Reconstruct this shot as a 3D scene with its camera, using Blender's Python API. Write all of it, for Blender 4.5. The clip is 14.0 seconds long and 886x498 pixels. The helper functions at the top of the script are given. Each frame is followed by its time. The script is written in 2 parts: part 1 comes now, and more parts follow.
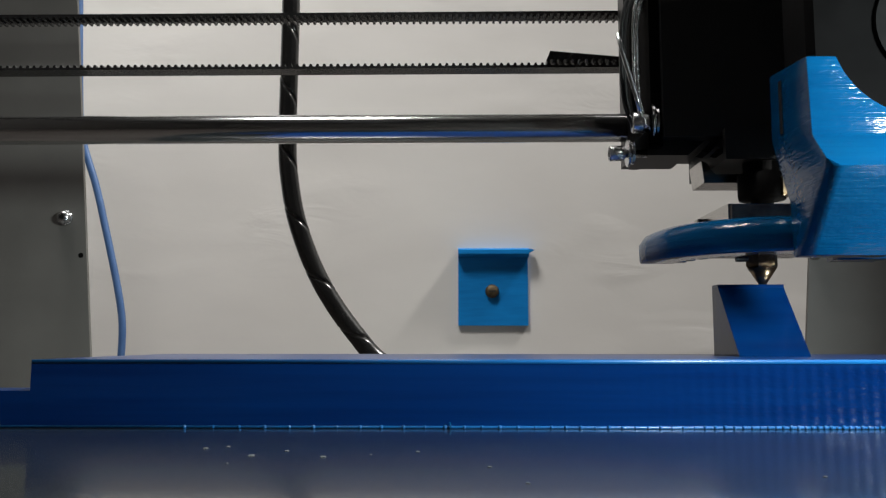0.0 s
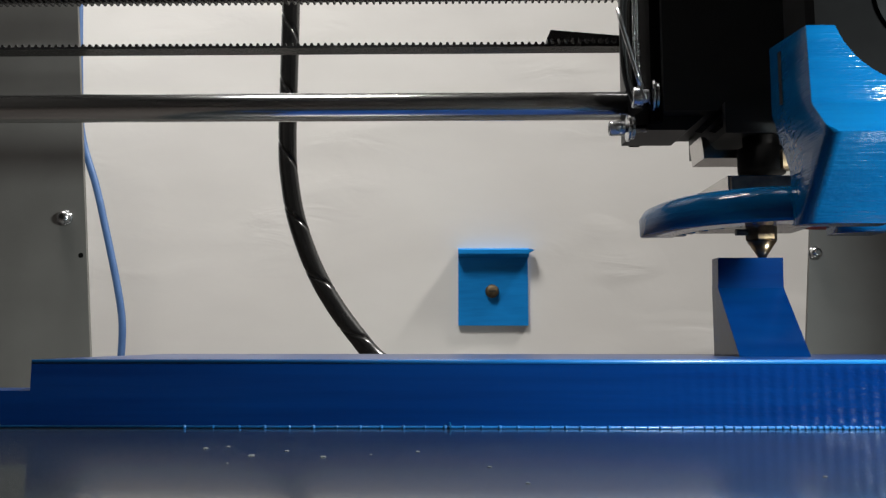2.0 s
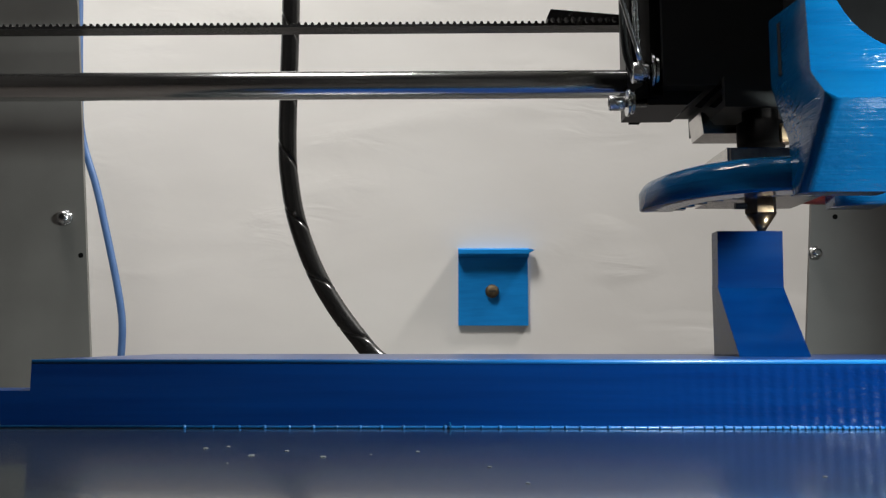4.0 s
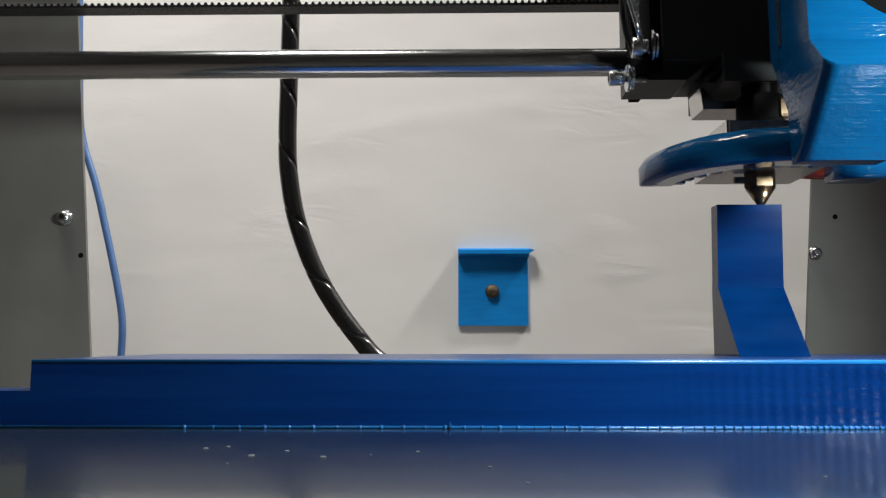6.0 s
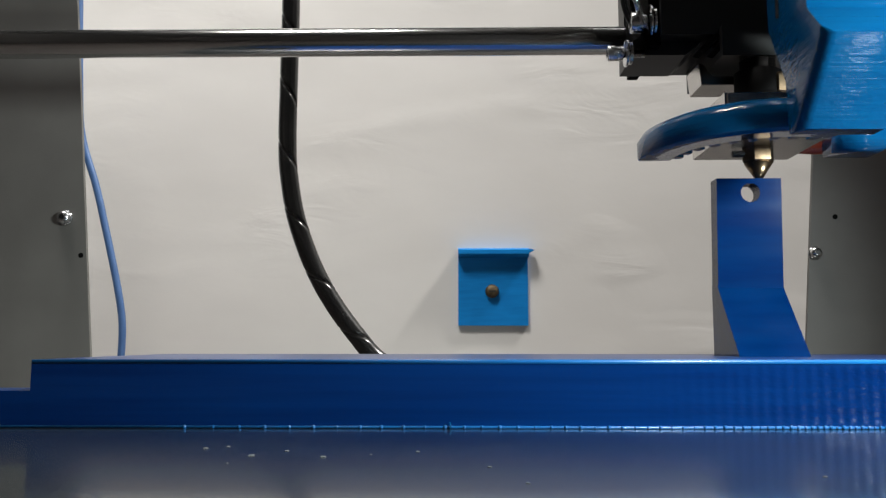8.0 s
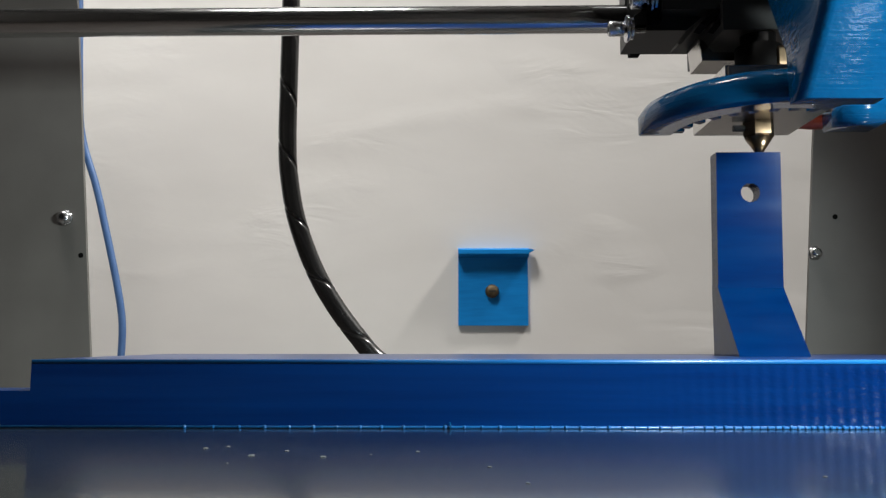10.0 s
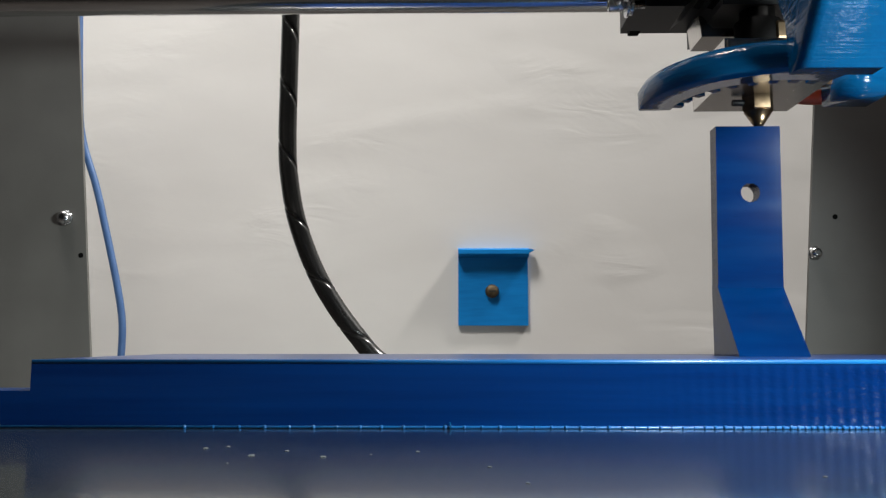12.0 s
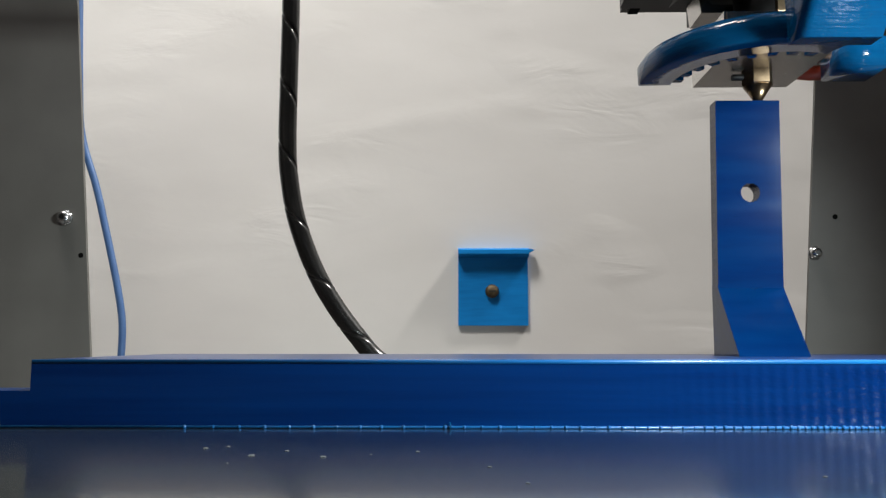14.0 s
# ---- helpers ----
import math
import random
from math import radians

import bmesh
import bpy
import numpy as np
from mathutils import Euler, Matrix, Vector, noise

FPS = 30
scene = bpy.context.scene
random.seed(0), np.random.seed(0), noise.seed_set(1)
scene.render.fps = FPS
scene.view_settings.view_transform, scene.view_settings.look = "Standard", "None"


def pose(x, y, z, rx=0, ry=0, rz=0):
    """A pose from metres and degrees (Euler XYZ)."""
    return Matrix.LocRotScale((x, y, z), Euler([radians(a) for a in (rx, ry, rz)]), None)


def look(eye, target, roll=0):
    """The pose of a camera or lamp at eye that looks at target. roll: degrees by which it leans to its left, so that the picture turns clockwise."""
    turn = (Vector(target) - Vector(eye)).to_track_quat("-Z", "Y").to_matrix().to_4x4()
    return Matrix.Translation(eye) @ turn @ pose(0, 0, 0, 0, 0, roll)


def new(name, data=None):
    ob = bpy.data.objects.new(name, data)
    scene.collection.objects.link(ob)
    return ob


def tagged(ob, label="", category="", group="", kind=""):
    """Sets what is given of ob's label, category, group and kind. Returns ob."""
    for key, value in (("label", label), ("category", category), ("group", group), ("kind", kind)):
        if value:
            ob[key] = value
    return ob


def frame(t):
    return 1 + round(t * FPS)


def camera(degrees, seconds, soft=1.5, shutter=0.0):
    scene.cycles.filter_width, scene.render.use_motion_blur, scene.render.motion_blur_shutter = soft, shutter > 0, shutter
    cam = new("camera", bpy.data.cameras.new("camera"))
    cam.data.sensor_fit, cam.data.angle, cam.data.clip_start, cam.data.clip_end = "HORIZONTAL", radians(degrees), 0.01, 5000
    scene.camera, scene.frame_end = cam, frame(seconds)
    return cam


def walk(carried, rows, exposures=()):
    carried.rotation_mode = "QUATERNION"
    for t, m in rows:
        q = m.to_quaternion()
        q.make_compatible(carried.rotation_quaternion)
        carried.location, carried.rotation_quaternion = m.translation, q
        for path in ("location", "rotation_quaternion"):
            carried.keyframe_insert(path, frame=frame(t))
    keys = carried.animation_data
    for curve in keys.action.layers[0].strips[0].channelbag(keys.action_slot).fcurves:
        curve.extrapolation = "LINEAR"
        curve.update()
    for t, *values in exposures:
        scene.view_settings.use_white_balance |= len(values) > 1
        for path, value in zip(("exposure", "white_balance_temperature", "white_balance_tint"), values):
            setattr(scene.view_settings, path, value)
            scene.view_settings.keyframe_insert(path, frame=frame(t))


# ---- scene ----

# Lengths in the building functions below are millimetres; MM turns them into metres.
MM = 0.001
EYE = (0.0, 0.0, 0.01555)
cam = camera(55.2, 14.0, soft=1.3)
STANDS = pose(*EYE, 96.24, 0, 1.0)
walk(cam, [(0.0, STANDS), (14.0, STANDS)],
     exposures=[(0.0, -0.3), (0.3, -0.15), (0.6, -0.08), (1.5, 0.0), (14.0, 0.0)])

# ---- light: a ceiling lamp high on the left, a small lamp high on the right, a work light beside the bed, dim room air ----
world = bpy.data.worlds.new("room_air")
scene.world = world
world.use_nodes = True
world.node_tree.nodes["Background"].inputs[0].default_value = (0.9, 0.95, 1.0, 1)
world.node_tree.nodes["Background"].inputs[1].default_value = 0.02


def area_lamp(name, eye, target, width, height, watts, colour):
    data = bpy.data.lights.new(name, "AREA")
    data.shape, data.size, data.size_y = "RECTANGLE", width, height
    data.energy, data.color = watts, colour
    ob = new(name, data)
    ob.matrix_basis = look(eye, target)
    return ob


ceiling_lamp = area_lamp("ceiling_lamp", (-0.30, 0.19, 1.10), (-0.20, 0.65, 0.12), 0.30, 0.20, 4.8, (1.0, 0.98, 0.95))
ceiling_lamp.data.spread = math.radians(105)
area_lamp("side_lamp", (0.90, 0.45, 1.36), (-0.10, 0.60, 0.10), 0.12, 0.12, 27.0, (1.0, 0.97, 0.93))
work_light = area_lamp("work_light", (0.165, 0.05, 0.085), (0.04, 0.157, 0.028), 0.04, 0.04, 0.31, (0.88, 0.99, 1.0))
work_light.data.spread = math.radians(90)


# ---- materials ----
def material(name, colour, rough=0.5, metal=0.0, spec=0.5):
    m = bpy.data.materials.new(name)
    m.use_nodes = True
    b = m.node_tree.nodes["Principled BSDF"]
    b.inputs["Base Color"].default_value = (*colour, 1)
    b.inputs["Roughness"].default_value = rough
    b.inputs["Metallic"].default_value = metal
    b.inputs["Specular IOR Level"].default_value = spec
    return m


def node(m, kind, **values):
    n = m.node_tree.nodes.new(kind)
    for key, value in values.items():
        n.inputs[key].default_value = value
    return n


def link(m, a, b):
    m.node_tree.links.new(a, b)


def coords(m, scale=(1, 1, 1)):
    c = node(m, "ShaderNodeTexCoord")
    p = node(m, "ShaderNodeMapping", Scale=scale)
    link(m, c.outputs["Object"], p.inputs["Vector"])
    return p.outputs["Vector"]


def shade(m, colour_a, colour_b, scale, stretch=(1, 1, 1), detail=4.0, low=0.35, high=0.65):
    """Base colour wavering between two tints."""
    n = node(m, "ShaderNodeTexNoise", Scale=scale, Detail=detail)
    link(m, coords(m, stretch), n.inputs["Vector"])
    r = node(m, "ShaderNodeValToRGB")
    r.color_ramp.elements[0].position, r.color_ramp.elements[1].position = low, high
    r.color_ramp.elements[0].color, r.color_ramp.elements[1].color = (*colour_a, 1), (*colour_b, 1)
    link(m, n.outputs["Fac"], r.inputs["Fac"])
    link(m, r.outputs["Color"], m.node_tree.nodes["Principled BSDF"].inputs["Base Color"])


def relief(m, layers):
    """Fine relief: layers of (scale, stretch, height in metres, detail)."""
    total = None
    for scale, stretch, height, detail in layers:
        n = node(m, "ShaderNodeTexNoise", Scale=scale, Detail=detail)
        link(m, coords(m, stretch), n.inputs["Vector"])
        k = node(m, "ShaderNodeMath")
        k.operation = "MULTIPLY"
        k.inputs[1].default_value = height
        link(m, n.outputs["Fac"], k.inputs[0])
        if total is None:
            total = k.outputs[0]
        else:
            s = node(m, "ShaderNodeMath")
            link(m, total, s.inputs[0])
            link(m, k.outputs[0], s.inputs[1])
            total = s.outputs[0]
    b = node(m, "ShaderNodeBump", Strength=1.0, Distance=1.0)
    link(m, total, b.inputs["Height"])
    link(m, b.outputs["Normal"], m.node_tree.nodes["Principled BSDF"].inputs["Normal"])


def mottle_gloss(m, scale, low, high, stretch=(1, 1, 1)):
    n = node(m, "ShaderNodeTexNoise", Scale=scale, Detail=5.0)
    link(m, coords(m, stretch), n.inputs["Vector"])
    r = node(m, "ShaderNodeMapRange")
    r.inputs["To Min"].default_value, r.inputs["To Max"].default_value = low, high
    link(m, n.outputs["Fac"], r.inputs["Value"])
    link(m, r.outputs["Result"], m.node_tree.nodes["Principled BSDF"].inputs["Roughness"])


def printed_plastic(name, dark, light, rough=0.36, line=0.000022, gloss=0.25, speckle=False):
    m = material(name, dark, rough, 0.0, gloss)
    shade(m, dark, light, 40.0, (1, 1, 8))
    # layer lines lie flat, so the relief is drawn out sideways and tight upwards
    lines = [(900.0, (0.006, 0.006, 4.0), line, 2.0), (260.0, (1.0, 1.0, 1.0), line * 0.8, 3.0)]
    if speckle:
        lines += [(900.0, (0.5, 0.5, 1.3), 0.00012, 2.0), (1500.0, (0.006, 0.006, 1.4), 0.00006, 1.0)]
    relief(m, lines)
    mottle_gloss(m, 90.0, rough - 0.03, rough + 0.05, (0.3, 0.3, 2))
    return m


def arithmetic(m, operation, a, b):
    n = node(m, "ShaderNodeMath")
    n.operation = operation
    for socket, value in zip(n.inputs, (a, b)):
        if isinstance(value, (int, float)):
            socket.default_value = value
        else:
            link(m, value, socket)
    return n.outputs[0]


def ringing_relief(m, start, end):
    """Upright ripples, 2.2 mm apart, and uneven layers that swell from start to end along x, where the printer rang after a corner."""
    split = node(m, "ShaderNodeSeparateXYZ")
    link(m, coords(m), split.inputs[0])
    swell = node(m, "ShaderNodeMapRange")
    swell.inputs["From Min"].default_value, swell.inputs["From Max"].default_value = start, end
    link(m, split.outputs["X"], swell.inputs["Value"])
    swell = arithmetic(m, "POWER", swell.outputs["Result"], 1.6)
    ripple = arithmetic(m, "SINE", arithmetic(m, "MULTIPLY", split.outputs["X"], 2 * math.pi / 0.0022), 0.0)
    uneven = node(m, "ShaderNodeTexNoise", Scale=900.0, Detail=2.0)
    link(m, coords(m, (0.4, 0.4, 0.8)), uneven.inputs["Vector"])
    fine = node(m, "ShaderNodeTexNoise", Scale=1500.0, Detail=1.0)
    link(m, coords(m, (0.004, 0.004, 1.6)), fine.inputs["Vector"])
    height = arithmetic(m, "ADD", arithmetic(m, "MULTIPLY", ripple, 0.000055), arithmetic(m, "MULTIPLY", uneven.outputs["Fac"], 0.00028))
    height = arithmetic(m, "ADD", arithmetic(m, "MULTIPLY", height, swell), arithmetic(m, "MULTIPLY", fine.outputs["Fac"], 0.000012))
    b = node(m, "ShaderNodeBump", Strength=1.0, Distance=1.0)
    link(m, height, b.inputs["Height"])
    link(m, b.outputs["Normal"], m.node_tree.nodes["Principled BSDF"].inputs["Normal"])


BLUE = printed_plastic("blue_printed_plastic", (0.0003, 0.0125, 0.066), (0.0005, 0.018, 0.080), 0.10, 0.000004, 0.2)
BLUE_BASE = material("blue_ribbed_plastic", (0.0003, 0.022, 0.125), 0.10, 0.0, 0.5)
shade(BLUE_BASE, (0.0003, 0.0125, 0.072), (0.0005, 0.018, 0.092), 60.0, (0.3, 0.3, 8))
ringing_relief(BLUE_BASE, 0.018, 0.082)
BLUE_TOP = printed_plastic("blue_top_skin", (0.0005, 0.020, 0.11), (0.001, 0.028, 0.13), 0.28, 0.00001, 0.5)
# lighter copy of the print's blue: edge highlights put into the colour
BLUE_EDGE_LIT = printed_plastic("blue_edge_highlight", (0.001, 0.070, 0.22), (0.002, 0.090, 0.27), 0.35, 0.00001, 0.5)
BLUE_DUCT = printed_plastic("blue_duct_plastic", (0.0010, 0.050, 0.140), (0.0014, 0.064, 0.168), 0.12, 0.000030, 0.32, True)
BLUE_BRACKET = printed_plastic("blue_bracket_plastic", (0.003, 0.18, 0.52), (0.005, 0.22, 0.60), 0.5, 0.00002, 0.15)
WALL = material("white_plaster", (0.72, 0.70, 0.67), 0.75)
shade(WALL, (0.70, 0.68, 0.65), (0.76, 0.74, 0.71), 6.0, (1, 1, 2.5))
relief(WALL, [(4.0, (1, 1, 1.3), 0.0016, 2.0), (11.0, (1, 1, 1.6), 0.0004, 2.0), (160.0, (1, 1, 1.5), 0.00004, 3.0)])


def trowel_patches(m):
    """Rough smears that stand in loose patches on the otherwise smooth plaster."""
    first = [n for n in m.node_tree.nodes if n.bl_idname == "ShaderNodeBump"][0]
    fine = node(m, "ShaderNodeTexNoise", Scale=16.0, Detail=3.0, Distortion=1.0)
    link(m, coords(m, (1, 1, 2.6)), fine.inputs["Vector"])
    where = node(m, "ShaderNodeTexNoise", Scale=7.0, Detail=2.0)
    link(m, coords(m, (1, 1, 1.7)), where.inputs["Vector"])
    mask = node(m, "ShaderNodeMapRange")
    mask.inputs["From Min"].default_value, mask.inputs["From Max"].default_value = 0.52, 0.78
    mask.inputs["To Max"].default_value = 0.0016
    link(m, where.outputs["Fac"], mask.inputs["Value"])
    k = node(m, "ShaderNodeMath")
    k.operation = "MULTIPLY"
    link(m, fine.outputs["Fac"], k.inputs[0])
    link(m, mask.outputs["Result"], k.inputs[1])
    b = node(m, "ShaderNodeBump", Strength=1.0, Distance=1.0)
    link(m, k.outputs[0], b.inputs["Height"])
    link(m, first.outputs["Normal"], b.inputs["Normal"])
    link(m, b.outputs["Normal"], m.node_tree.nodes["Principled BSDF"].inputs["Normal"])


trowel_patches(WALL)
# for the added, unseen walls and ceiling: near-black, so glossy parts mirror a dark room
ROOM = material("dark_unseen_room", (0.06, 0.058, 0.056), 0.8)
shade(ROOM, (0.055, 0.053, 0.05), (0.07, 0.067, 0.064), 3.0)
TABLE = material("dark_table_laminate", (0.03, 0.027, 0.025), 0.5)
shade(TABLE, (0.024, 0.021, 0.02), (0.04, 0.034, 0.03), 8.0, (1, 6, 1))
STEEL_SHEET = material("grey_powder_coat", (0.10, 0.10, 0.10), 0.55)
shade(STEEL_SHEET, (0.112, 0.104, 0.094), (0.146, 0.136, 0.124), 25.0)
relief(STEEL_SHEET, [(1400.0, (1, 1, 1), 0.000008, 2.0)])
CHROME = material("ground_steel_rod", (0.70, 0.70, 0.70), 0.16, 1.0)
BRIGHT = material("bright_zinc", (0.65, 0.65, 0.66), 0.22, 1.0)
mottle_gloss(BRIGHT, 300.0, 0.15, 0.35)
ALU = material("milled_aluminium", (0.56, 0.54, 0.52), 0.26, 1.0)
relief(ALU, [(800.0, (0.1, 1, 1), 0.00002, 2.0)])
BRASS = material("tarnished_brass", (0.34, 0.25, 0.16), 0.28, 1.0)
shade(BRASS, (0.13, 0.09, 0.055), (0.33, 0.235, 0.145), 160.0)
RUBBER = material("black_belt_rubber", (0.016, 0.015, 0.015), 0.24, 0.0, 0.8)
shade(RUBBER, (0.012, 0.011, 0.011), (0.025, 0.023, 0.022), 300.0)
BLACK = material("black_anodised", (0.010, 0.010, 0.010), 0.45)
shade(BLACK, (0.004, 0.004, 0.004), (0.008, 0.0075, 0.0075), 80.0)
DARK = material("dark_grey_plastic", (0.005, 0.0046, 0.0046), 0.7, 0.0, 0.02)
shade(DARK, (0.0030, 0.0028, 0.0028), (0.0042, 0.0040, 0.0040), 120.0)
CABLE = material("black_cable_sleeve", (0.03, 0.028, 0.027), 0.3)
shade(CABLE, (0.012, 0.011, 0.011), (0.03, 0.028, 0.027), 50.0)
WRAP = material("glossy_black_wrap", (0.012, 0.012, 0.012), 0.14, 0.0, 0.7)
mottle_gloss(WRAP, 70.0, 0.10, 0.35)
BLUE_WIRE = material("pale_blue_cable", (0.10, 0.22, 0.46), 0.4)
shade(BLUE_WIRE, (0.055, 0.125, 0.29), (0.075, 0.155, 0.34), 60.0)
RED_WIRE = material("red_silicone_wire", (0.62, 0.05, 0.015), 0.4)
shade(RED_WIRE, (0.30, 0.022, 0.008), (0.40, 0.045, 0.012), 200.0)
TAPE = material("amber_heat_tape", (0.55, 0.24, 0.02), 0.36)
shade(TAPE, (0.16, 0.045, 0.008), (0.50, 0.24, 0.03), 220.0)
GLASS_BED = material("dusty_glass_bed", (0.02, 0.022, 0.025), 0.24, 0.0, 0.8)
shade(GLASS_BED, (0.007, 0.011, 0.013), (0.012, 0.016, 0.018), 30.0)
GLASS_BED.node_tree.nodes["Principled BSDF"].inputs["Coat Weight"].default_value = 0.55
GLASS_BED.node_tree.nodes["Principled BSDF"].inputs["Coat Roughness"].default_value = 0.085
MATTE_BLACK = material("matte_black_plastic", (0.004, 0.004, 0.004), 0.7, 0.0, 0.08)
shade(MATTE_BLACK, (0.003, 0.003, 0.003), (0.006, 0.0055, 0.0055), 150.0)
OLD_BRASS = material("dull_brown_brass", (0.12, 0.085, 0.05), 0.55, 0.6)
shade(OLD_BRASS, (0.08, 0.055, 0.03), (0.16, 0.12, 0.07), 400.0)
CRUST = material("baked_residue", (0.08, 0.06, 0.05), 0.55)
shade(CRUST, (0.09, 0.07, 0.058), (0.20, 0.165, 0.14), 260.0)
DUST = material("pale_dust", (0.07, 0.08, 0.085), 0.8)
shade(DUST, (0.035, 0.042, 0.046), (0.065, 0.075, 0.08), 900.0)


# ---- mesh building ----
ORIGIN = {}


def finish(bm, smooth=False, bevel=0.0, segments=2):
    if bevel:
        bmesh.ops.bevel(bm, geom=[e for e in bm.edges if e.is_manifold and e.calc_face_angle(0) > 0.6],
                        offset=bevel, segments=segments, affect="EDGES", profile=0.6, clamp_overlap=True)
    bmesh.ops.recalc_face_normals(bm, faces=bm.faces)
    for face in bm.faces:
        face.smooth = smooth
    return bm


def mesh_of(name, bm, mat, base):
    bmesh.ops.translate(bm, verts=bm.verts, vec=[-c for c in base])
    bmesh.ops.scale(bm, verts=bm.verts, vec=(MM, MM, MM))
    data = bpy.data.meshes.new(name)
    bm.to_mesh(data)
    bm.free()
    data.materials.append(mat)
    return data


def thing(name, base=(0, 0, 0), label="", category="", group="", kind=""):
    ob = new(name)
    ob.empty_display_size = 0.01
    ob.location = [c * MM for c in base]
    ORIGIN[ob] = base
    return tagged(ob, label, category, group, kind)


def part(name, bm, mat, parent, label=""):
    ob = new(name, mesh_of(name, bm, mat, ORIGIN[parent]))
    ob.parent = parent
    ORIGIN[ob] = ORIGIN[parent]
    return tagged(ob, label)


def solid(name, bm, mat, base=(0, 0, 0), label="", category="", group="", kind=""):
    ob = new(name, mesh_of(name, bm, mat, base))
    ob.location = [c * MM for c in base]
    ORIGIN[ob] = base
    return tagged(ob, label, category, group, kind)


def box(x0, x1, y0, y1, z0, z1, bm=None):
    bm = bm or bmesh.new()
    v = [bm.verts.new((x, y, z)) for x in (x0, x1) for y in (y0, y1) for z in (z0, z1)]
    for q in ((0, 1, 3, 2), (4, 6, 7, 5), (0, 4, 5, 1), (2, 3, 7, 6), (0, 2, 6, 4), (1, 5, 7, 3)):
        bm.faces.new([v[i] for i in q])
    return bm


def prism(profile, low, high, axis, bm=None):
    """An outline drawn out along an axis. The outline is (y, z) for x, (x, z) for y, (x, y) for z."""
    bm = bm or bmesh.new()

    def at(a, b, c):
        return {"x": (c, a, b), "y": (a, c, b), "z": (a, b, c)}[axis]

    one = [bm.verts.new(at(a, b, low)) for a, b in profile]
    two = [bm.verts.new(at(a, b, high)) for a, b in profile]
    bm.faces.new(one)
    bm.faces.new(two[::-1])
    for i in range(len(profile)):
        j = (i + 1) % len(profile)
        bm.faces.new((one[i], one[j], two[j], two[i]))
    return bm


def tube(points, radius, bm=None, sides=12, caps=True):
    """A round tube through points; radius is one number or one for each point."""
    bm = bm or bmesh.new()
    pts = [Vector(p) for p in points]
    radii = radius if isinstance(radius, (list, tuple)) else [radius] * len(pts)
    rings, normal = [], None
    for i, p in enumerate(pts):
        way = (pts[min(i + 1, len(pts) - 1)] - pts[max(i - 1, 0)]).normalized()
        if normal is None:
            normal = way.orthogonal().normalized()
        normal = (normal - way * normal.dot(way)).normalized()
        side = way.cross(normal)
        rings.append([bm.verts.new(p + radii[i] * (math.cos(a) * normal + math.sin(a) * side))
                      for a in (2 * math.pi * k / sides for k in range(sides))])
    for a, b in zip(rings, rings[1:]):
        for k in range(sides):
            bm.faces.new((a[k], a[(k + 1) % sides], b[(k + 1) % sides], b[k]))
    if caps:
        bm.faces.new(rings[0][::-1])
        bm.faces.new(rings[-1])
    return bm


def curve_points(points, steps=10):
    """A smooth line through points."""
    p = [Vector(q) for q in points]
    p = [2 * p[0] - p[1]] + p + [2 * p[-1] - p[-2]]
    out = []
    for i in range(1, len(p) - 2):
        for k in range(steps):
            t = k / steps
            out.append(0.5 * (2 * p[i] + (p[i + 1] - p[i - 1]) * t
                              + (2 * p[i - 1] - 5 * p[i] + 4 * p[i + 1] - p[i + 2]) * t * t
                              + (3 * p[i] - p[i - 1] - 3 * p[i + 1] + p[i + 2]) * t ** 3))
    return out + [p[-2]]


def lathe(profile, centre, axis="z", sides=24, bm=None):
    """A turned body: (radius, height) pairs round an axis through centre."""
    bm = bm or bmesh.new()
    rings = []
    for r, h in profile:
        ring = []
        for k in range(sides):
            a = 2 * math.pi * k / sides
            u, w = r * math.cos(a), r * math.sin(a)
            q = {"z": (u, w, h), "x": (h, u, w), "y": (u, h, w)}[axis]
            ring.append(bm.verts.new([c + d for c, d in zip(centre, q)]))
        rings.append(ring)
    for a, b in zip(rings, rings[1:]):
        for k in range(sides):
            bm.faces.new((a[k], a[(k + 1) % sides], b[(k + 1) % sides], b[k]))
    bm.faces.new(rings[0][::-1])
    bm.faces.new(rings[-1])
    return bm


# ---- the room ----
def room():
    solid("wall_north", box(-1500, 1500, 650, 700, -6, 1700), WALL, (0, 675, -6), kind="structure",
          label="white plaster wall with uneven trowel marks", category="wall")
    # the other walls and the ceiling are unseen, added to close the room darkly
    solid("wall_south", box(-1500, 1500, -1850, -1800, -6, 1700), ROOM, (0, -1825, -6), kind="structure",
          label="plain near-black wall added out of view behind the printer's front", category="wall")
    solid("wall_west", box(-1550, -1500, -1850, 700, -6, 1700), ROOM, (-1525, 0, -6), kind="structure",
          label="plain near-black side wall added out of view", category="wall")
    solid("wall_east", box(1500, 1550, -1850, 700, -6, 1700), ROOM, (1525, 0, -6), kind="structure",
          label="plain near-black side wall added out of view", category="wall")
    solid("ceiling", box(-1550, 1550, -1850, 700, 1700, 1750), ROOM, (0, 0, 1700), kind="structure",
          label="plain near-black ceiling added out of view", category="ceiling")
    solid("floor", box(-1550, 1550, -1850, 700, -46, -6), TABLE, (0, 0, -46), kind="structure",
          label="dark worktop under the printer", category="worktop")


def dome_screw(parent, x, y, z, radius, name="screw"):
    s = part(name, finish(lathe([(radius * 1.15, 0), (radius * 1.15, -0.5), (radius, -0.6), (radius, -1.6),
                                 (radius * 0.8, -2.4), (radius * 0.45, -2.8)], (x, y, z), "y", 20), True), BRIGHT, parent,
             "bright zinc dome-headed screw")
    part("socket", finish(lathe([(radius * 0.42, -2.7), (radius * 0.40, -2.95)], (x, y, z), "y", 6)), BLACK, s)
    return s


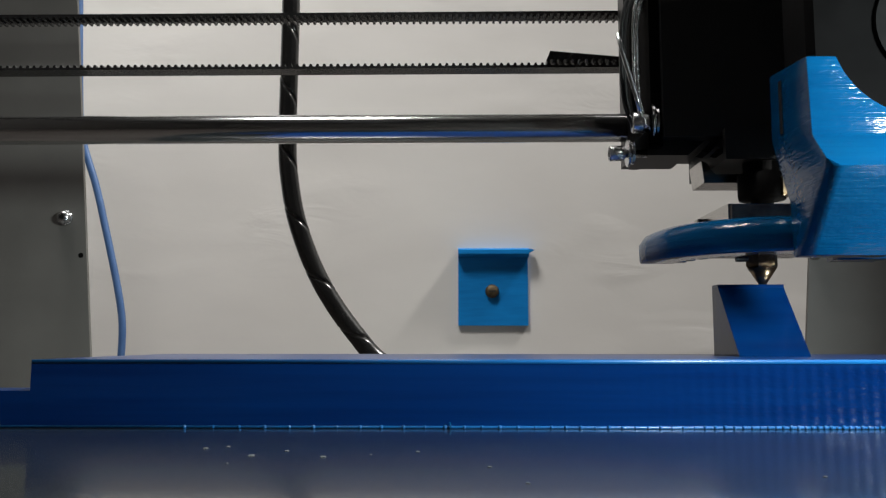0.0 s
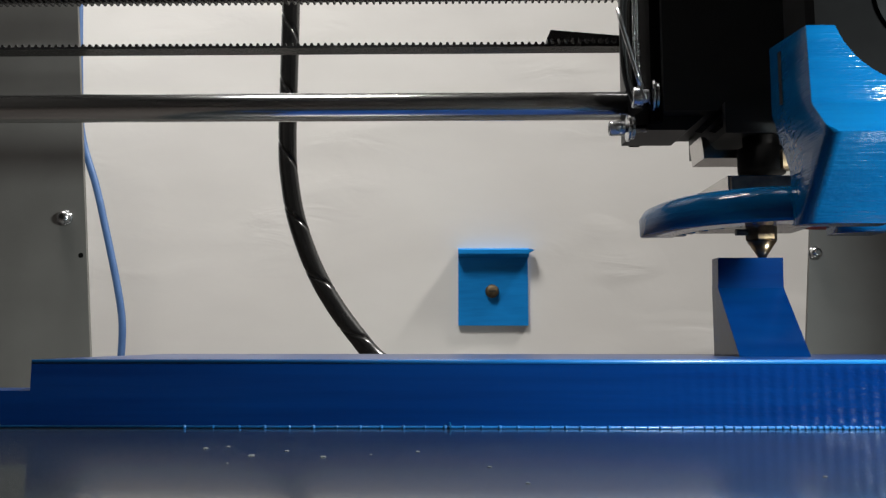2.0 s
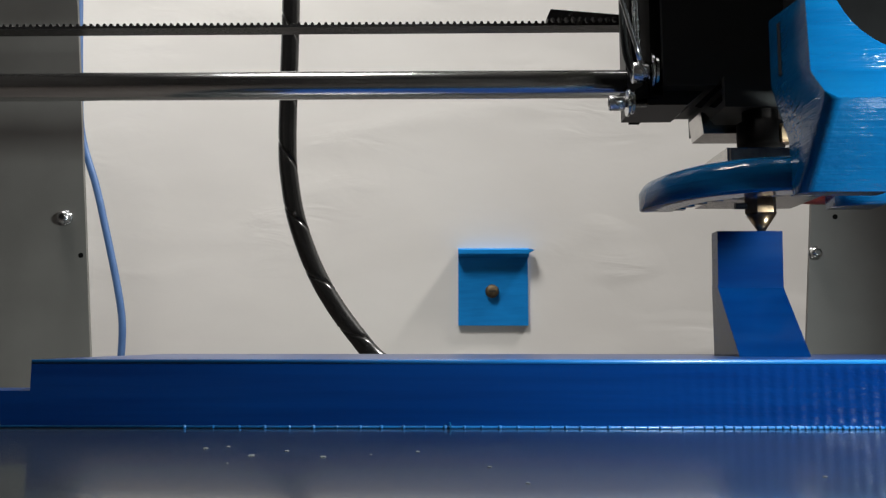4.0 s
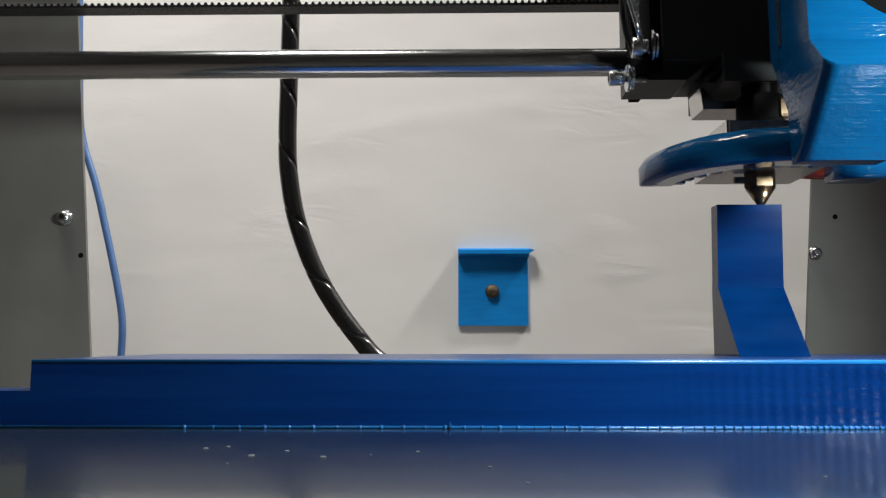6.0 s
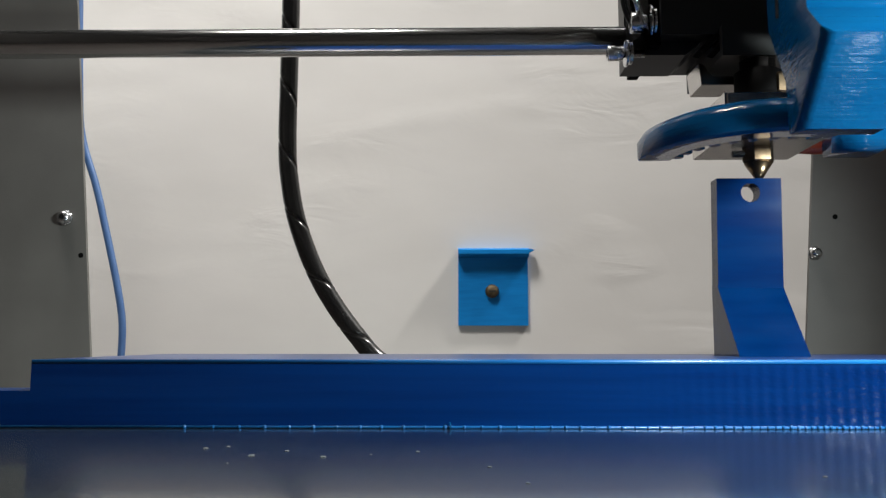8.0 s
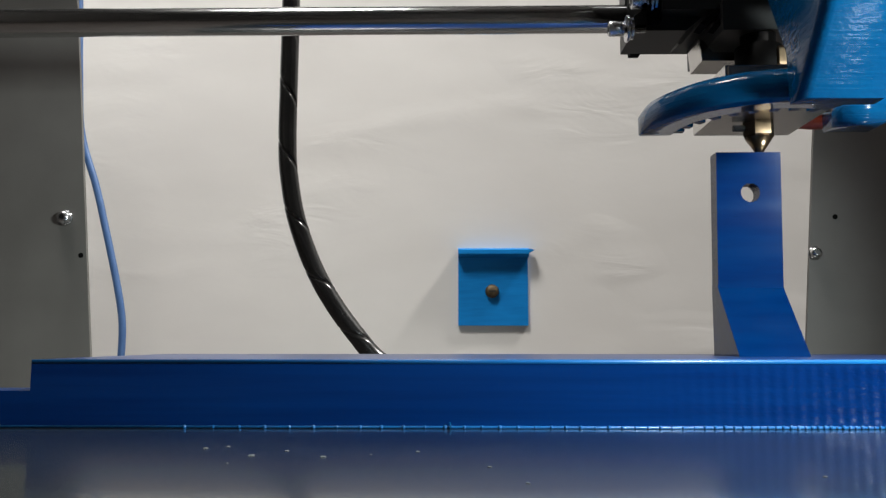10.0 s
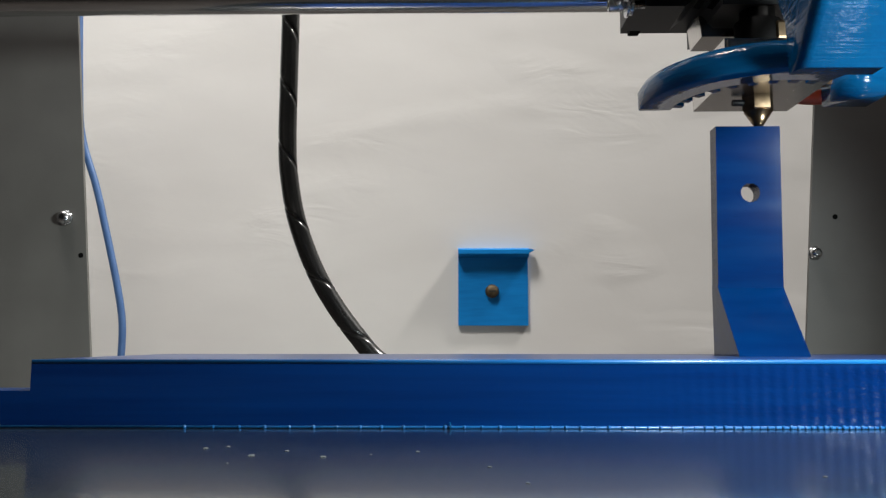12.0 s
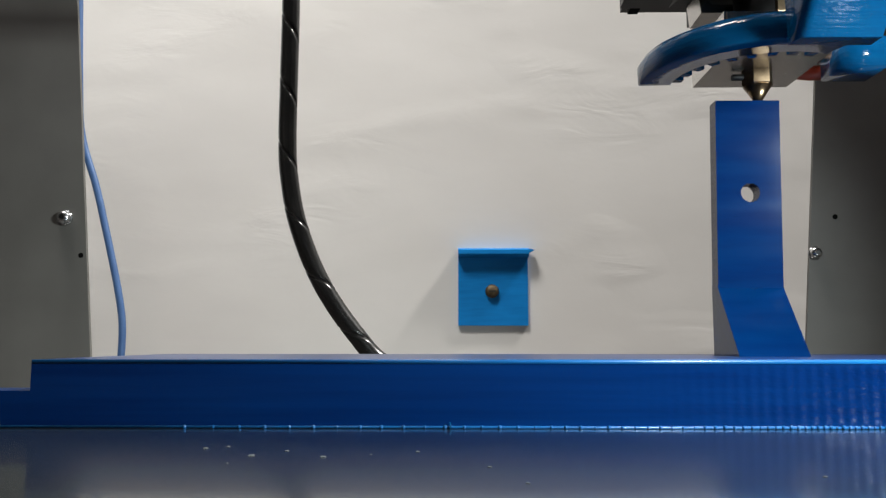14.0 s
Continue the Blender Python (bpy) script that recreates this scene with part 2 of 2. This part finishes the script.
def printer_frame():
    f = thing("printer_frame", (0, 290, -6), "grey powder-coated sheet steel printer frame with small screws", "printer frame")
    left = [(-260, -6), (-124.4, -6), (-141.8, 205), (-260, 205)]
    right = [(116.1, -6), (260, -6), (260, 205), (132.8, 205)]
    part("side_plate", finish(prism(left, 290, 291.5, "y"), bevel=0.3, segments=1), STEEL_SHEET, f)
    part("side_plate", finish(prism(right, 290, 291.5, "y"), bevel=0.3, segments=1), STEEL_SHEET, f)
    dome_screw(f, -136.6, 289.9, 58.4, 2.3)
    dome_screw(f, 121.9, 289.9, 45.6, 2.0)
    part("screw_hole", finish(lathe([(0.9, 0.2), (0.9, -0.1)], (-130.6, 290, 45.3), "y", 12)), MATTE_BLACK, f)
    part("screw_hole", finish(lathe([(0.9, 0.2), (0.9, -0.1)], (129.4, 290, 58.1), "y", 12)), MATTE_BLACK, f)


def wall_bracket():
    b = thing("wall_bracket", (27, 650, 27), "bright blue printed bracket screwed to the white wall", "bracket")
    part("back_plate", finish(box(0.4, 53.6, 647.5, 650, 27.7, 79.4), bevel=0.6), BLUE_BRACKET, b)
    part("shelf", finish(prism([(640.6, 82.0), (641.6, 80.8), (647.6, 79.5), (650, 79.5), (650, 86.4), (641.6, 86.2), (640.6, 85.0)], 0.4, 54.2, "x"), bevel=0.4), BLUE_BRACKET, b)
    part("lip", finish(prism([(54.1, 82.8), (58.4, 85.0), (54.1, 86.0)], 641, 648, "y"), bevel=0.2), BLUE_BRACKET, b)
    s = part("screw", finish(lathe([(5.2, 0), (5.2, -1.0), (4.2, -2.8), (2.4, -3.4)], (26.2, 647.5, 53.8), "y", 20), True), OLD_BRASS, b,
             "brass-coloured cross-head wall screw")
    part("drive_slot", finish(box(23.8, 28.8, 643.9, 645.1, 53.3, 54.3)), BLACK, s)


def cables():
    path = curve_points([(-88.5, 430, 290), (-87.9, 430, 195), (-88.2, 430, 150), (-88.3, 430, 120), (-87, 430, 100), (-81.8, 430, 74.7),
                         (-69.7, 430, 45.6), (-52.1, 430, 19.8), (-36, 430, 4), (-10, 430, -1.0)], 12)
    c = thing("cable_loom", (-10, 430, -6), "black spiral-wrapped cable loom hanging behind the printer", "cable")
    part("core", finish(tube(path, 4.25), True), CABLE, c)
    # the wrap: a flat strip wound round the core
    strip = bmesh.new()
    last, turns = None, 0.0
    dense = curve_points(path, 4)
    for i, p in enumerate(dense[:-1]):
        way = (dense[i + 1] - p).normalized()
        side = way.cross(Vector((0, 1, 0))).normalized()
        out = side.cross(way)
        turns += (dense[i + 1] - p).length / 34.0
        a = turns * 2 * math.pi
        ring = []
        for da, r in [(-3.0, 4.3)] + [(-2.8 + 0.35 * k, 4.72) for k in range(17)] + [(3.0, 4.3)]:
            ring.append(strip.verts.new(p + r * (math.cos(a + da) * side + math.sin(a + da) * out)))
        if last:
            for k in range(18):
                strip.faces.new((last[k], last[k + 1], ring[k + 1], ring[k]))
        last = ring
    part("spiral_wrap", finish(strip, True), WRAP, c, "glossy black spiral wrap")
    blue = curve_points([(-272, 580, 290), (-268, 580, 200), (-264.4, 580, 160), (-252.7, 580, 123.6), (-243.2, 580, 87.7), (-234.6, 580, 52.4),
                         (-230.5, 580, 29.1), (-230.2, 580, 8), (-231, 580, -3.5)], 10)
    solid("blue_cable", finish(tube(blue, 2.5), True), BLUE_WIRE, (-231, 580, -6),
          "pale blue cable hanging down before the white wall", "cable")


# ---- the bed and what is printed on it ----
def print_bed():
    bed = thing("print_bed", (0, 180, -6), "dusty glass print bed reflecting the blue print", "print bed")
    part("glass_plate", finish(box(-135, 135, 66, 292, -3.2, -0.2), bevel=0.4, segments=1), GLASS_BED, bed)
    for x, y, w in ((-37.4, 127.5, 0.9), (-34.6, 129.6, 0.7), (-28.7, 119.6, 1.1), (-24.8, 124.7, 0.8), (-18.5, 118.4, 1.0), (-5.8, 124.1, 0.7), (4.0, 109.5, 0.7),
                    (7.8, 97.2, 0.6), (43.0, 102.3, 0.6), (-12.2, 121.0, 0.5), (-30.0, 112.0, 0.5)):
        fleck = bmesh.new()
        bmesh.ops.create_icosphere(fleck, subdivisions=1, radius=0.5 * w, matrix=Matrix.Translation((x, y, -0.14)) @ Matrix.Diagonal((1.0, 1.6, 0.22, 1)))
        part("dust_fleck", finish(fleck), DUST, bed, "pale dried speck on the glass")
    part("heater_plate", finish(box(-133, 133, 68, 290, -6, -3.25)), BLACK, bed)
    return bed


LAYERS = 140
RISE = 3.165          # mm a second
TOP = 28.9            # top of the upright at the start


def printed_part():
    p = thing("printed_bracket", (0, 190, 0), "glossy blue half-printed bracket growing on the glass bed", "printed part")
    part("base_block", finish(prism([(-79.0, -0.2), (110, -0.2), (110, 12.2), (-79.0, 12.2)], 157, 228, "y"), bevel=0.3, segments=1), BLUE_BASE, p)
    # the rim's highlight is painted: a paler blue than the block below
    part("top_rim", finish(prism([(-78.9, 11.5), (109.9, 11.5), (109.9, 12.25), (-78.9, 12.25)], 156.85, 160, "y"), True, bevel=0.3, segments=3), BLUE_EDGE_LIT, p, "rounded top edge with its highlight painted in paler blue")
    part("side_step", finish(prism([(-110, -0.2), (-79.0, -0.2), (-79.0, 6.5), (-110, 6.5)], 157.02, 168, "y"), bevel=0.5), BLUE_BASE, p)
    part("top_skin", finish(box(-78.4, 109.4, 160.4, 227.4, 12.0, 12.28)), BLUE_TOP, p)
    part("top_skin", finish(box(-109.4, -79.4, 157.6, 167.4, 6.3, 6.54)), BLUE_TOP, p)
    # the bright line along the bottom edge is painted in the same paler blue
    edge = finish(tube([(-110, 156.8, 0.06), (110, 156.8, 0.06)], 0.26, sides=12), True)
    x, gap = -50.0, 5.1
    while x < 82:       # squeezed-out beads, closer together towards the corner
        r = random.uniform(0.26, 0.42)
        bmesh.ops.create_icosphere(edge, subdivisions=2, radius=r, matrix=Matrix.Translation((x, 156.7, 0.1)))
        x, gap = x + gap * random.uniform(0.94, 1.06), max(1.1, gap * 0.965)
    part("first_layer_edge", edge, BLUE_EDGE_LIT, p, "squeezed-out first layer with small beads, its bright line painted in paler blue")
    part("stray_string", finish(tube([(-1.5, 156.6, 0.9), (-1.3, 156.3, 0.3), (-1.6, 156.4, -0.3)], 0.16, sides=8), True), BLUE_DUCT, p, "loose curl of filament")
    profile = [(186, 12.0), (204.6, 12.0), (204.6, TOP), (200, TOP), (200, 28.1)]
    part("foot", finish(prism(profile, 61.1, 76.5, "x")), BLUE, p)
    rows = []
    step = RISE * 0.1
    for k in range(1, LAYERS + 1):
        z1 = TOP + step * k
        z0 = z1 - step
        lean = 0.0185 * (z1 - TOP) + random.uniform(-0.03, 0.03)
        x0, x1, y0, y1 = 61.2 + lean, 76.5 + lean, 200 + random.uniform(-0.03, 0.03), 204.6
        mid, half = 69.5 + lean * 0.3, 2.25 ** 2 - ((z0 + z1) / 2 - 50.8) ** 2
        bm = bmesh.new()
        if half > 0:
            w = math.sqrt(half)
            box(x0, mid - w, y0, y1, z0, z1, bm)
            box(mid + w, x1, y0, y1, z0, z1, bm)
        else:
            box(x0, x1, y0, y1, z0, z1, bm)
        layer = part("layer", finish(bm), BLUE, p)
        rows.append((layer, 0.1 * k, z1))
    return p, rows


# ---- the moving axis ----
def x_rail():
    g = thing("x_rail", (0, 234, 75.3), "polished steel guide rod of the printer's sideways axis", "guide rod")
    part("rod", finish(lathe([(3.7, -170), (4.0, -169.6), (4.0, 169.6), (3.7, 170)], (0, 234, 75.3), "x", 48), True), CHROME, g)
    return g


def toothed_run(parent, name, z, tooth):
    """A flat belt 6 mm wide with a tooth every 2 mm; tooth is +1 with teeth upward, -1 downward."""
    bm = bmesh.new()
    outline = [(-190.0, z - 0.75 * tooth), (-190.0, z)]
    x = -190.0
    while x < 190:
        outline += [(x + 0.35, z), (x + 0.6, z + 0.75 * tooth), (x + 1.2, z + 0.75 * tooth), (x + 1.45, z)]
        x += 2.0
    outline += [(190.0, z), (190.0, z - 0.75 * tooth)]
    prism(outline, 241.0, 247.0, "y", bm)
    return part(name, finish(bm), RUBBER, parent)


def timing_belt():
    b = thing("timing_belt", (0, 244, 96), "black toothed rubber timing belt above the rod", "belt")
    return b, toothed_run(b, "upper_run", 111.6, -1), toothed_run(b, "lower_run", 96.0, 1)


def print_head():
    h = thing("extruder", (72.2, 202, TOP), "black print head with blue printed fan duct and brass nozzle", "print head")
    # nozzle: hexagon and cone
    n = part("nozzle", finish(lathe([(0.7, TOP), (0.95, TOP + 0.3), (3.35, TOP + 4.0)], (72.3, 202, 0), "z", 24), True), BRASS, h,
             "tarnished brass nozzle tip")
    part("hexagon", finish(lathe([(3.3, TOP + 3.9), (3.75, TOP + 4.4), (3.75, TOP + 10.6), (3.5, TOP + 11)], (72.3, 202, 0), "z", 6), bevel=0.15), BRASS, n)
    # heater block
    part("heater_block", finish(box(60.0, 84, 187, 214, 36.4, 46.0), bevel=0.5), ALU, h, "bright aluminium heater block")
    part("front_crust", finish(box(60.6, 83.4, 186.4, 187.05, 36.8, 45.7), bevel=0.15, segments=1), CRUST, h, "brown baked-on residue on the heater block")
    part("grub_screw", finish(lathe([(0.8, 0), (0.8, 3.2)], (66.2, 202, 35.2), "x", 12)), BLACK, h)
    part("clamp_screw", finish(lathe([(1.2, -1.2), (1.2, 0.6), (0.7, 1.0)], (59.6, 205, 44.0), "x", 14), True), BLACK, h)
    # cold end
    part("heat_break", finish(lathe([(2.6, 46), (2.6, 49.2), (5.4, 49.4), (5.6, 50.4), (5.6, 55.5), (4.2, 56.2), (4.2, 66)], (73.4, 203, 0), "z", 24), True), MATTE_BLACK, h)
    part("fitting", finish(lathe([(2.2, 49.8), (2.4, 50.4), (2.4, 53.8), (2.0, 54.4)], (77.6, 199.5, 0), "z", 6)), BRASS, h)
    part("fin", finish(prism([(62.0, 55.2), (74.5, 55.2), (74.5, 57.4), (64.8, 57.4), (62.6, 60.5), (61.4, 60.8)], 211, 222, "y"), bevel=0.4), ALU, h, "aluminium heat sink fin edge")
    part("fin_block", finish(box(63.5, 86, 198, 230, 58.5, 66), bevel=0.6), BLACK, h)
    for x in (58.5, 62.0):
        part("mount_strut", finish(prism([(x, 60.8), (x + 1.6, 60.4), (x + 7.4, 66), (x + 5.4, 66)], 200, 206, "y"), bevel=0.2), DARK, h)
    # motor and carriage
    part("motor", finish(box(49.6, 92, 200, 232, 64.5, 108), bevel=3.0, segments=3), BLACK, h)
    part("motor_flange", finish(box(47.0, 49.8, 202, 230, 62.5, 108), bevel=1.2), DARK, h)
    part("carriage_foot", finish(prism([(43.4, 61.0), (56.5, 61.0), (60.5, 64.4), (61.5, 66.5), (46, 66.5), (43.4, 64.5)], 205, 222, "y"), bevel=0.5), BLACK, h)
    part("carriage_back", finish(box(47, 100, 232, 240, 67, 118), bevel=1.0), BLACK, h)
    # bolts at the side
    for x, y, z, r in ((47.0, 204, 68.9, 2.6), (41.4, 205, 61.5, 1.9)):
        b = part("bolt", finish(lathe([(r * 0.9, -4.2), (r, -3.9), (r, -0.6), (r * 0.9, -0.4), (r * 0.55, -0.4), (r * 0.55, 5.0)], (x, y, z), "x", 24), True), BRIGHT, h,
                 "bright socket-head bolt with washers")
        part("washer", finish(lathe([(r * 1.75, 0), (r * 1.75, 0.5)], (x + 0.2, y, z), "x", 24)), BRIGHT, b)
        part("washer", finish(lathe([(r * 1.45, 0), (r * 1.45, 0.6)], (x + 1.2, y, z), "x", 24)), BRIGHT, b)
        part("socket", finish(lathe([(r * 0.5, -4.35), (r * 0.5, -4.0)], (x, y, z), "x", 6)), BLACK, b)
    # lever wire and looped wires
    part("lever", finish(tube([(39.2, 201, 90.5), (40.2, 201, 86), (43.4, 201, 74.5), (44.2, 201, 71)], 0.6), True), BRIGHT, h, "bent bright steel lever wire")
    for dx, bulge, mat in ((0.0, 3.6, BLACK), (1.2, 3.9, BLACK), (2.6, 3.2, DARK), (3.8, 2.8, BLACK), (1.9, 3.0, BRIGHT), (3.4, 3.4, BRIGHT)):
        r = 0.55 if mat is not BRIGHT else 0.4
        front = 4.5 if mat is BRIGHT else 0.0
        part("wire", finish(tube(curve_points([(45.0 + dx, 204 + dx - front, 106), (43.2 + dx - bulge * 0.5, 204 + dx - front, 97), (44.2 + dx - bulge, 204 + dx - front, 86), (44.0 + dx - bulge * 0.8, 204 + dx - front, 74),
                                               (45.4 + dx - bulge * 0.5, 204 + dx - front, 67)], 8), r), True), mat, h)
    # belt clip on the carriage
    tail = [(48, 98.2), (27.2, 100.1), (26.0, 97.4)]
    x = 26.2
    while x < 47:       # teeth of the folded end meet those of the run beneath
        tail += [(x + 0.1, 96.9), (x + 0.9, 96.9), (x + 1.05, 97.5), (x + 1.85, 97.5)]
        x += 2.0
    part("belt_tail", finish(prism(tail, 240.5, 246.5, "y")), RUBBER, h, "folded end of the toothed belt")
    # blower
    blower = part("blower", finish(box(71, 116, 164, 168.5, 61, 112), bevel=1.2), DARK, h, "dark grey radial blower")
    part("blower_back", finish(box(71.5, 115.5, 168.4, 181, 61.5, 111.5), bevel=1.2), MATTE_BLACK, blower)
    ring = bmesh.new()
    sides = 48
    loops = []
    for r, y in ((11.5, 164.2), (11.5, 163.2), (7.2, 163.2), (7.2, 164.2)):
        loops.append([ring.verts.new((94.3 + r * math.cos(2 * math.pi * k / sides), y, 78.3 + r * math.sin(2 * math.pi * k / sides))) for k in range(sides)])
    for a, b in zip(loops, loops[1:]):
        for k in range(sides):
            ring.faces.new((a[k], a[(k + 1) % sides], b[(k + 1) % sides], b[k]))
    part("inlet_rim", finish(ring), MATTE_BLACK, blower)
    # fan duct: front shell with an arc cut out for the blower
    duct = part("fan_duct", fan_duct_shell(), BLUE_DUCT, h, "glossy blue printed part-cooling duct")
    part("slot", finish(box(67.85, 68.3, 174.2, 175.8, 58.8, 70.2)), BLACK, duct)
    part("outlet_ring", outlet_ring(), BLUE_DUCT, duct)
    part("outlet_end", finish(box(88.2, 98.8, 191, 203, 34.4, 41.5), True, bevel=2.6, segments=4), BLUE_DUCT, duct)
    # heater wires
    part("heater_wire", finish(tube(curve_points([(79, 207, 39.6), (87, 209, 38.6), (96, 208, 38.9), (106, 206, 41.2), (128, 206, 46)], 8), 1.9), True), RED_WIRE, h)
    part("heater_wire", finish(tube(curve_points([(80, 206, 43.5), (90, 207, 42.4), (99, 205, 42.6), (108, 204, 43.4), (128, 204, 48)], 8), [2.0] * 17 + [2.4, 2.7] + [2.9] * 14), True), TAPE, h, "amber tape-wrapped heater wire")
    part("heater_wire", finish(tube(curve_points([(84, 212, 49), (95, 210, 50.5), (104, 208, 53), (128, 206, 60)], 8), 1.9), True), TAPE, h, "amber tape-wrapped heater wire")
    return h


def fan_duct_shell():
    # front outline (x, z) with the arc; each height has its own front and back depth
    def front(z):
        return np.interp(z, [32.4, 47.6, 55.0, 71.0], [167.0, 153.0, 160.5, 161.5])

    def back(z):
        return np.interp(z, [32.4, 43.6, 58.0, 73.0], [172.0, 172.5, 181.0, 181.0])

    def right(z):
        if z <= 58.7:
            return np.interp(z, [32.4, 47.6, 55.0, 58.7], [85.4, 85.6, 89.4, 89.6])
        return 90.5 - math.sqrt(max(0.0, 17.3 ** 2 - (z - 76.0) ** 2))

    heights = [32.4, 36, 40, 44, 47.6, 50, 55, 58, 58.7, 59.2, 59.6, 60.2, 61, 62, 63.5, 65, 67, 69, 71.0]
    bm = bmesh.new()
    rows = []
    for z in heights:
        x1 = min(89.6, right(z))
        rows.append([bm.verts.new((68.0, front(z), z)), bm.verts.new((x1, front(z), z)),
                     bm.verts.new((x1, back(z), z + (2 if z > 70 else 0))), bm.verts.new((68.0, back(z), z + (2 if z > 70 else 0)))])
    for a, b in zip(rows, rows[1:]):
        for k in range(4):
            bm.faces.new((a[k], a[(k + 1) % 4], b[(k + 1) % 4], b[k]))
    bm.faces.new(rows[0][::-1])
    bm.faces.new(rows[-1])
    bmesh.ops.dissolve_limit(bm, angle_limit=0.02, verts=bm.verts, edges=bm.edges)
    low = [e for e in bm.edges if all(v.co.x < 68.1 and v.co.y < 168 and v.co.z < 48 for v in e.verts)]
    bmesh.ops.bevel(bm, geom=low, offset=2.6, segments=5, affect="EDGES", profile=0.5)
    finish(bm, True, bevel=0.45, segments=2)
    for e in bm.edges:
        e.smooth = e.calc_face_angle(0) < 0.4
    return bm


def outlet_ring():
    """The curved nose that leads the air round the nozzle: flat beneath, its outside leaning inwards."""
    bm = bmesh.new()
    steps = 48
    cx, cy = 72.6, 203.0
    profile = ((20.8, 34.2), (28.2, 34.2), (28.6, 34.6), (28.7, 38.6), (27.4, 40.6), (25.0, 41.7), (20.8, 41.9))
    loops = []
    for i in range(steps + 1):
        a = math.radians(176 + (292 - 176) * i / steps)
        c, s = math.cos(a), math.sin(a)
        loops.append([bm.verts.new((cx + r * c, cy + 1.08 * r * s, z)) for r, z in profile])
    n = len(profile)
    for a, b in zip(loops, loops[1:]):
        for k in range(n):
            bm.faces.new((a[k], a[(k + 1) % n], b[(k + 1) % n], b[k]))
    bm.faces.new(loops[0][::-1])
    bm.faces.new(loops[-1])
    finish(bm, True)
    for k in range(9):      # air slots' lips on the inner rim
        a = math.radians(184 + 100 * k / 8)
        q = [(cx + r * math.cos(a + d), cy + 1.08 * r * math.sin(a + d)) for r, d in ((18.6, -0.05), (20.9, -0.05), (20.9, 0.05), (18.6, 0.05))]
        prism(q, 34.2, 36.0, "z", bm)
    bmesh.ops.recalc_face_normals(bm, faces=bm.faces)
    return bm


room()
printer_frame()
wall_bracket()
cables()
BED = print_bed()
PRINT, GROWTH = printed_part()
RAIL = x_rail()
BELT, BELT_UPPER, BELT_LOWER = timing_belt()
HEAD = print_head()


# ---- what moves ----
def head_side(k):
    """Sideways place of the nozzle, in mm from where it starts, at k tenths of a second: two places in turn, but for the rows round the hole."""
    odd = {63: -1.2, 64: -1.6, 65: -0.6, 66: -0.6, 67: -0.3, 68: -0.8, 69: 1.4, 70: 1.6, 71: 0.0, 72: 0.0, 73: 1.8, 74: 1.3, 75: 0.2,
           76: 2.1, 77: 2.0, 78: 2.1, 79: 2.4, 80: -0.3}
    drift = 0.006 * k * 0.9
    if k in odd:
        return odd[k] + drift
    if k == 0:
        return 0.0
    return (-7.8 if k % 4 in (1, 2) else 0.1) + drift * 0.75


def motions():
    last = 140
    head, rail, belt, upper, lower, bed, made = [], [], [], [], [], [], []
    shift = {64: 1.6, 65: 2.4, 66: 1.8, 71: 0.8, 76: 0.9}
    for k in range(last + 1):
        for t in ((k / 10, k / 10 + 2 / 30) if k < last else (k / 10,)):
            dx, dz = head_side(k) * MM, RISE * k / 10 * MM
            dy = shift.get(k, 0.0) * MM
            head.append((t, pose(0.0722 + dx, 0.202, TOP * MM + dz)))
            rail.append((t, pose(0, 0.234, 0.0753 + dz)))
            belt.append((t, pose(0, 0.244, 0.096 + dz)))
            upper.append((t, pose(-dx, 0, 0)))
            lower.append((t, pose(dx, 0, 0)))
            bed.append((t, pose(0, 0.180 + dy, -0.006)))
            made.append((t, pose(0, 0.190 + dy, 0)))
    for ob, rows in ((HEAD, head), (RAIL, rail), (BELT, belt), (BELT_UPPER, upper), (BELT_LOWER, lower), (BED, bed), (PRINT, made)):
        walk(ob, rows)
    # each layer waits inside the base block until it is laid
    for layer, t, z in GROWTH:
        down = pose(0, 0, (6.0 - z) * MM)
        rows = [(0.0, down), (t - 1 / 30, down), (t, pose(0, 0, 0))]
        if t < 13.95:
            rows.append((14.0, pose(0, 0, 0)))
        walk(layer, rows)


motions()
